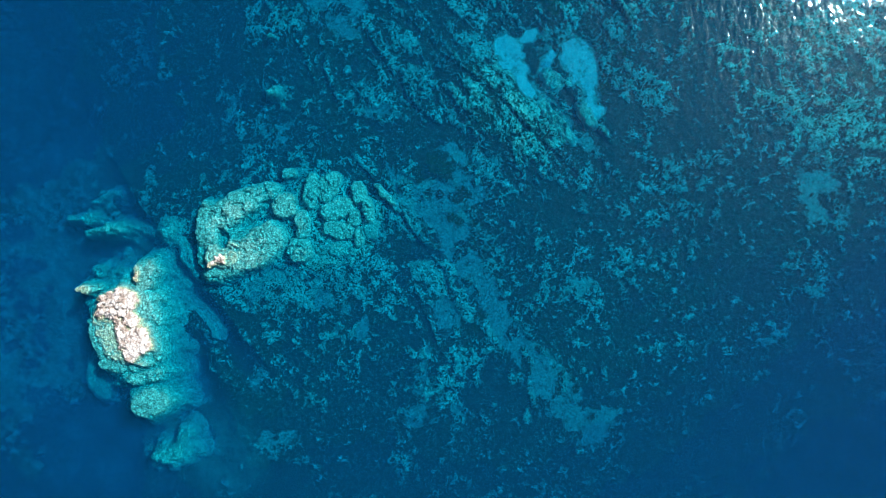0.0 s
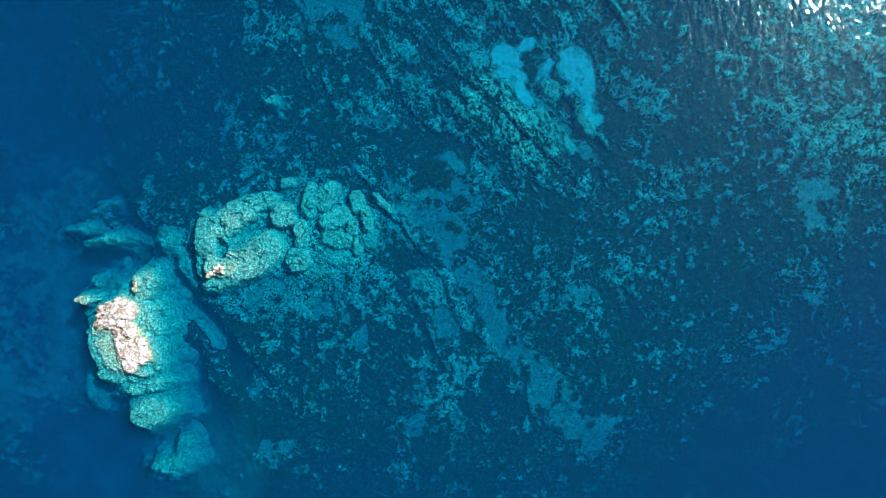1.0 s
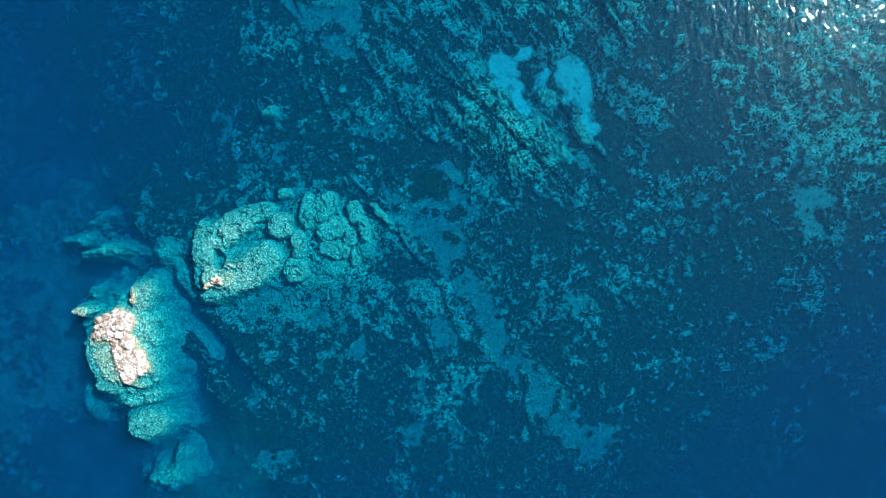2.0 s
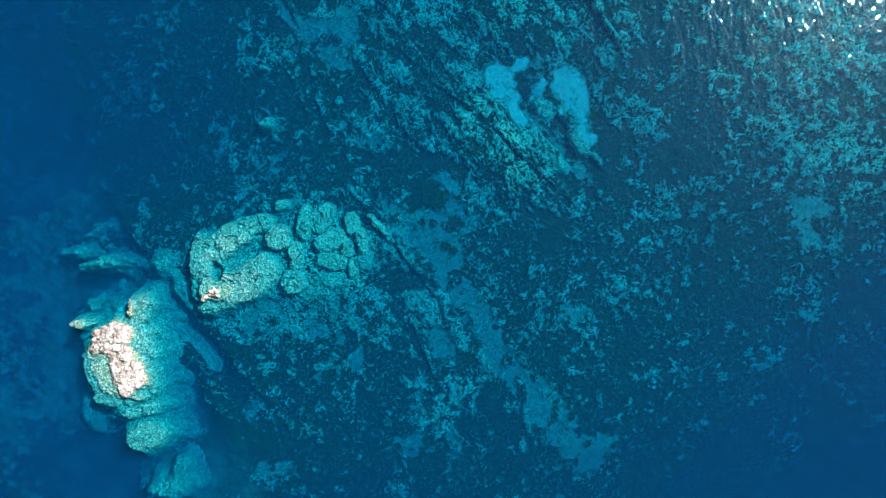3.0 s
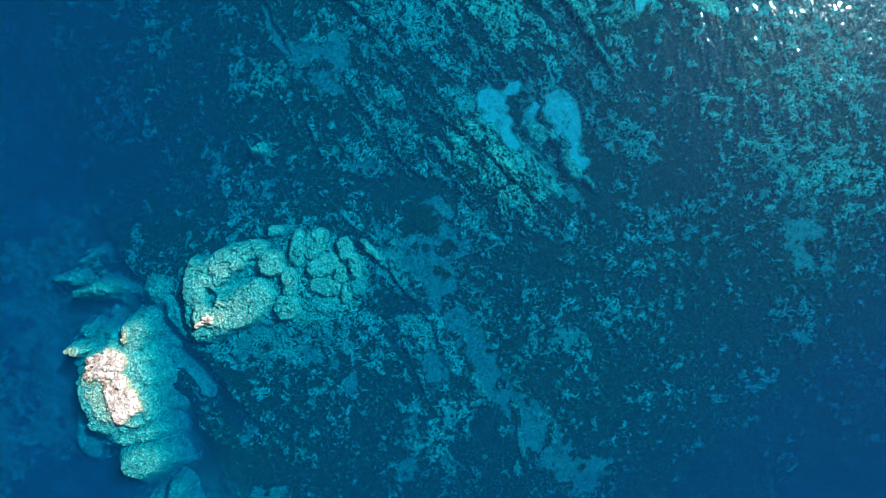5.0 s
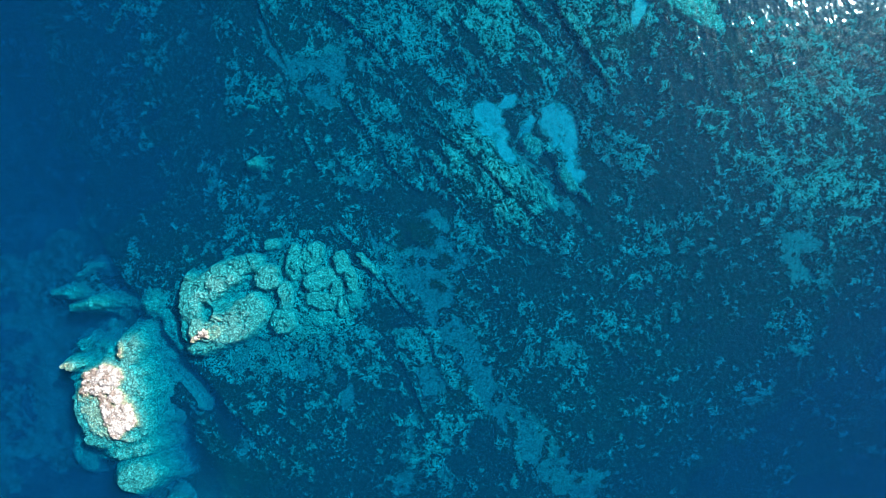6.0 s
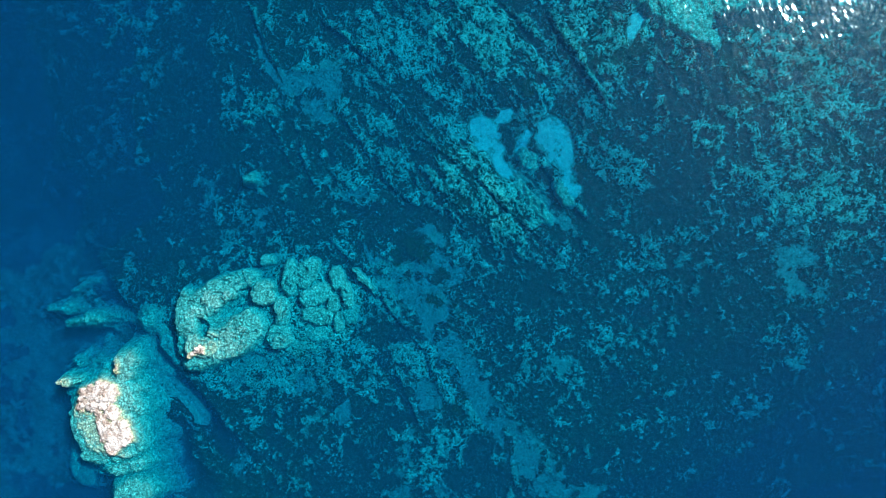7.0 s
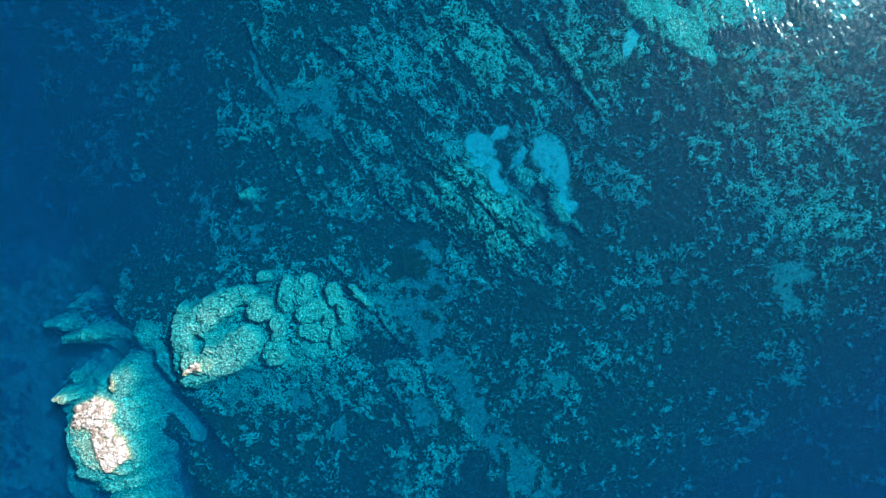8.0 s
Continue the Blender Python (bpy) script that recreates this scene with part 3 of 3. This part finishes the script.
reef("reef", [(-47.6, 3.4, 1.6, 1.2, -40, -3.5, 1.0), (-45.0, -0.9, 4.6, 0.9, -58, -4.1, 1.2)], "sunken rock along a straight gully", seed=190, rough=0.6, bend=2.4, skirts=True)
ring = new("ring_reef")
ring.location = (-36.1, 2.6, -6.0)
tagged(ring, "horseshoe reef with yellow weed and one dry tip", "reef")
ring_base = reef("rock_base", [
    (-35.5, 3.1, 7.4, 6.6, 30, -1.05, 0.7), (-37.0, -0.9, 4.6, 3.4, 10, -0.55, 0.6), (-37.2, -1.8, 1.8, 1.2, 10, 0.55, 0.4), (-38.7, -2.7, 1.2, 0.9, 0, 0.12, 0.4),
    (-32.7, -0.9, 5.6, 3.6, 25, -0.9, 0.6), (-29.5, 1.5, 4.0, 3.2, 50, -1.3, 0.5), (-36.2, 7.7, 5.0, 2.4, 35, -1.5, 0.5), (-37.2, -3.6, 5.6, 2.6, 14, -1.5, 0.5), (-41.0, -0.6, 1.5, 4.2, 12, -1.9, 0.5),
    (-40.3, 3.9, 2.2, 5.5, 0, -1.3, 0.6),
], "", seed=200, fine=0.13, power=2.3, parent=ring, strata=0.6, rough=0.42, knob=0.48,
     pools=[(-37.4, 1.8, 1.3, 1.7, 10, -3.4), (-31.2, 5.6, 5.2, 1.5, 28, -3.6), (-34.6, 3.2, 2.6, 1.5, 15, -2.5)])
for seed, label, blobs in (
    (220, "long turf-covered reef block", [(-31.7, 9.5, 4.4, 1.8, 14, -1.8, 0.8)]),
    (230, "rounded pale reef block", [(-27.1, 7.4, 2.4, 2.2, 20, -1.6, 0.8)]),
    (240, "upright reef block beside the ring reef", [(-24.0, 4.2, 1.4, 2.6, 5, -1.9, 0.8)]),
    (245, "rounded reef block beside the ring reef", [(-24.5, -0.2, 2.3, 2.2, 20, -1.9, 0.8)]),
    (250, "narrow reef block beside a straight crack", [(-22.7, 10.1, 1.3, 3.4, 0, -2.1, 0.85)]),
    (260, "small sunken rock beside larger blocks", [(-26.5, 12.9, 1.6, 1.0, -10, -2.8, 0.7)]),
    (270, "fractured pale reef block", [(-19.6, 10.7, 2.9, 1.9, 55, -2.3, 0.85)]),
    (280, "long slanting reef block", [(-18.5, 6.9, 3.1, 1.8, 25, -2.0, 0.85)]),
    (290, "narrow upright reef block", [(-14.4, 9.7, 1.3, 2.1, 10, -2.0, 0.85)]),
    (293, "narrow upright reef block", [(-12.8, 6.9, 1.1, 2.3, 12, -2.1, 0.85)]),
    (296, "short knobbly reef block", [(-15.1, 5.3, 1.2, 1.8, -10, -2.1, 0.85)]),
    (300, "low pale reef block", [(-18.1, 3.2, 3.1, 1.6, -5, -2.3, 0.85)]),
    (310, "narrow reef block with knobbly top", [(-14.5, 2.0, 0.95, 1.8, 10, -2.4, 0.85)]),
    (315, "dim low reef block", [(-12.4, 3.2, 1.6, 1.7, 0, -3.0, 0.7)]),
    (320, "low fractured reef block", [(-17.7, 0.1, 2.9, 1.7, 0, -3.0, 0.7)]),
    (330, "narrow slanting reef rib", [(-10.1, 9.4, 2.9, 0.8, -52, -2.6, 0.8)]),
    (340, "lone pale rock on dark seagrass", [(-29.4, 27.3, 2.3, 2.0, 30, -2.8, 0.3)]),
    (345, "small pale rock on dark seagrass", [(-30.0, 37.0, 1.1, 0.8, 20, -3.3)]),
    (350, "slanting rock rib beside white sand", [(19.6, 22.3, 6.3, 1.7, -50, -3.2)]),
    (360, "slanting rock rib between sand patches", [(25.0, 23.6, 3.7, 1.4, -58, -3.4)]),
    (370, "dark rock standing in white sand", [(19.0, 29.5, 3.0, 2.0, -45, -3.7)]),
):
    reef("reef", blobs, label, seed=seed, rough=0.42, knob=0.48)
reef("reef", [(45.7, 54.5, 6.5, 4.2, -30, -2.0, 0.7, 0.5), (40.9, 58.2, 6.0, 4.0, -30, -2.1, 0.7, 0.5), (48.7, 50.8, 5.0, 2.2, -35, -2.5, 0.7, 0.5), (52.8, 57.0, 6, 4, 0, -2.3, 0.6, 0.8), (60.6, 57.8, 6, 4, 0, -2.8, 0.5, 0.8)],
     "broad turf-covered reef beside a sandy hollow", seed=400)


# ---------------------------------------------------------------- loose stones and clumps
def clump_material(name, dark, pale):
    n = Nodes(name)
    island = n.add("ShaderNodeNewGeometry").outputs["Random Per Island"]
    fine = n.noise(3.0, 5, 0.7)
    colour = n.mix(n.ramp(fine, [(0.35, 0.0), (0.65, 1.0)]), dark, pale)
    colour = n.mix(n.math("MULTIPLY", island, 0.55), colour, tuple(0.35 * v for v in pale))
    return n.done(colour, 0.9, fine, 0.3)


CLUMP = clump_material("turf_clump", (0.10, 0.12, 0.11), (0.46, 0.48, 0.45))


def lump(rng, rings=3, sides=8, flat=0.5):
    """Corners and faces of one uneven stone of about unit radius, its foot at z = 0."""
    stretch, turn = rng.uniform(0.5, 1.0), rng.uniform(0, math.pi)
    c, s = math.cos(turn), math.sin(turn)
    verts = []
    for k in range(rings):
        high = math.sin(k / rings * math.pi / 2)
        out = math.cos(k / rings * math.pi / 2) * (1.0 if k else 1.05)
        for a in range(sides):
            ang = 2 * math.pi * (a + 0.4 * (k % 2)) / sides
            r = out * rng.uniform(0.38, 1.3)
            u, v = r * math.cos(ang), r * stretch * math.sin(ang)
            verts.append((c * u - s * v, s * u + c * v, flat * (high * rng.uniform(0.75, 1.2) if k else -0.5)))
    verts.append((0, 0, flat * rng.uniform(0.9, 1.2)))
    faces = []
    for k in range(rings - 1):
        for a in range(sides):
            b = (a + 1) % sides
            faces.append((k * sides + a, k * sides + b, (k + 1) * sides + b, (k + 1) * sides + a))
    top = (rings - 1) * sides
    for a in range(sides):
        faces.append((top + a, top + (a + 1) % sides, rings * sides))
    return np.array(verts), faces


def stone_mesh(name, rng, material, rings=4, sides=11, flat=0.6):
    verts, faces = lump(rng, rings, sides, flat)
    mesh = bpy.data.meshes.new(name)
    mesh.from_pydata([tuple(v) for v in verts], [], faces)
    mesh.polygons.foreach_set("use_smooth", np.ones(len(mesh.polygons), bool))
    mesh.materials.append(material)
    return mesh


rng = random.Random(7)
STONES = [stone_mesh("boulder", rng, CLUMP) for _ in range(14)]

# candidates over the whole shelf, kept where stones lie on the dark mat
many = np.random.RandomState(5)
cx, cy = many.uniform(-80, 86, 150000), many.uniform(-48, 66, 150000)
cz, c_rock, c_sand = ground(cx, cy)
flock = fbm(cx, cy, 3.0, 4, 301, 0.65)
taken = (c_sand < 0.25) & (c_rock > -0.25) & (silt_haze(cx, cy) < 0.15) & (flock + 0.16 * spread(cx, cy, TURF) - 0.10 * spread(cx, cy, MEADOW) > many.uniform(0.54, 0.72, cx.size))
cx, cy, cz = cx[taken], cy[taken], cz[taken]
size = 0.09 + 0.17 * many.uniform(0, 1, cx.size) ** 2.5
order = np.argsort(-size)

big = order[:300]
for i in big:
    stone = new("boulder", STONES[rng.randrange(len(STONES))])
    r = rng.uniform(0.28, 0.62)
    stone.matrix_world = pose(cx[i], cy[i], cz[i], 0, 0, rng.uniform(0, 360)) @ Matrix.Diagonal((r, r, r * rng.uniform(0.7, 1.1), 1))
    tagged(stone, "pale turf-grown boulder lying on the dark seabed", "boulder", "boulders on the seabed")

verts, faces, count = [], [], 0
SHAPES = [lump(rng, 2, 9, 0.4) for _ in range(40)]
for i in order[300:3800]:
    v, f = SHAPES[rng.randrange(40)]
    verts.append(v * size[i] + np.array([cx[i], cy[i], cz[i]]))
    faces.extend([tuple(k + count for k in q) for q in f])
    count += len(v)
mesh = bpy.data.meshes.new("stones")
mesh.from_pydata(np.concatenate(verts).tolist(), [], faces)
mesh.polygons.foreach_set("use_smooth", np.ones(len(mesh.polygons), bool))
mesh.materials.append(CLUMP)
tagged(new("stones", mesh), "small pale turf-grown stones strewn over the seabed", "stones", kind="stuff")


# ---------------------------------------------------------------- loose stones on the islet and on the reef's dry tip
CAP = [stone_mesh("stone", rng, REEF, 3, 9, 0.55) for _ in range(12)]
for whole, base, count, gap in ((islet, islet_base, 150, 0.20), (ring, ring_base, 14, 0.25)):
    co = np.empty(len(base.data.vertices) * 3)
    base.data.vertices.foreach_get("co", co)
    co = co.reshape(-1, 3)
    top = co[co[:, 2] > 0.12]
    spots, tries = [], 0
    while len(spots) < count and tries < 4000:
        tries += 1
        p = top[rng.randrange(len(top))]
        if all((p[0] - q[0]) ** 2 + (p[1] - q[1]) ** 2 > gap for q in spots):
            spots.append(p)
    for p in spots:
        stone = new("stone", CAP[rng.randrange(len(CAP))])
        r = 0.18 + 0.5 * rng.random() ** 2
        stone.parent = whole
        stone.matrix_parent_inverse = Matrix.Translation(-whole.location)
        stone.matrix_basis = pose(p[0], p[1], p[2] - 0.05, rng.uniform(-12, 12), rng.uniform(-12, 12), rng.uniform(0, 360)) @ Matrix.Diagonal((r, r, r, 1))


# ---------------------------------------------------------------- dark seagrass clumps that stand alone on the sand
def grass_material():
    n = Nodes("seagrass_blades")
    fine = n.noise(2.5, 4, 0.7)
    island = n.add("ShaderNodeNewGeometry").outputs["Random Per Island"]
    colour = n.mix(n.ramp(fine, [(0.35, 0.0), (0.7, 1.0)]), (0.014, 0.022, 0.014), (0.050, 0.065, 0.035))
    colour = n.mix(n.math("MULTIPLY", island, 0.5), colour, (0.085, 0.090, 0.045))
    return n.done(colour, 0.7)


GRASS = grass_material()


def seagrass_mesh(seed):
    """A mound of leaning ribbon leaves, about one metre in radius."""
    r = random.Random(seed)
    verts, faces = [], []
    for _ in range(170):
        ang, out = r.uniform(0, 2 * math.pi), math.sqrt(r.random()) * r.uniform(0.7, 1.0)
        x, y = out * math.cos(ang), out * math.sin(ang)
        lean, tall, wide = r.uniform(0, 2 * math.pi), r.uniform(0.35, 0.75) * (1.2 - 0.6 * out), r.uniform(0.05, 0.10)
        dx, dy = math.cos(lean), math.sin(lean)
        k = len(verts)
        for share, reach in ((0.0, 0.0), (0.6, 0.12), (1.0, 0.38)):
            half = wide * (1 - 0.6 * share)
            px, py, pz = x + dx * reach, y + dy * reach, tall * share - 0.1
            verts += [(px - dy * half, py + dx * half, pz), (px + dy * half, py - dx * half, pz)]
        faces += [(k, k + 1, k + 3, k + 2), (k + 2, k + 3, k + 5, k + 4)]
    mesh = bpy.data.meshes.new("seagrass_clump")
    mesh.from_pydata(verts, [], faces)
    mesh.materials.append(GRASS)
    return mesh


TUFTS = [seagrass_mesh(k) for k in range(5)]
for x, y, r in (
    (31.6, 34.1, 1.1), (28.3, 28.0, 1.3), (19.3, 42.2, 1.6), (-7.3, 10.5, 0.6), (3.4, 10.3, 0.9), (4.4, 9.5, 0.7),
    (1.6, 5.6, 1.2), (2.8, 4.8, 0.9), (5.5, 4.4, 0.8), (-0.8, 14.7, 1.7), (0.6, 13.5, 1.5), (-2.2, 15.7, 1.3),
    (-4.8, 13.9, 1.1), (-4.2, 12.2, 0.9), (6.5, -11.8, 1.2), (5.7, -13.7, 1.0), (23.3, -24.6, 0.8), (26.3, -29.6, 0.9),
):
    foot = float(ground(np.array([x]), np.array([y]))[0][0])
    tuft = new("seagrass_clump", TUFTS[rng.randrange(5)])
    tuft.matrix_world = pose(x, y, foot, 0, 0, rng.uniform(0, 360)) @ Matrix.Diagonal((r, r * rng.uniform(0.75, 1.1), min(r, 1.0), 1))
    tagged(tuft, "dark seagrass clump standing alone on pale sand", "seagrass", "seagrass clumps on the sand")
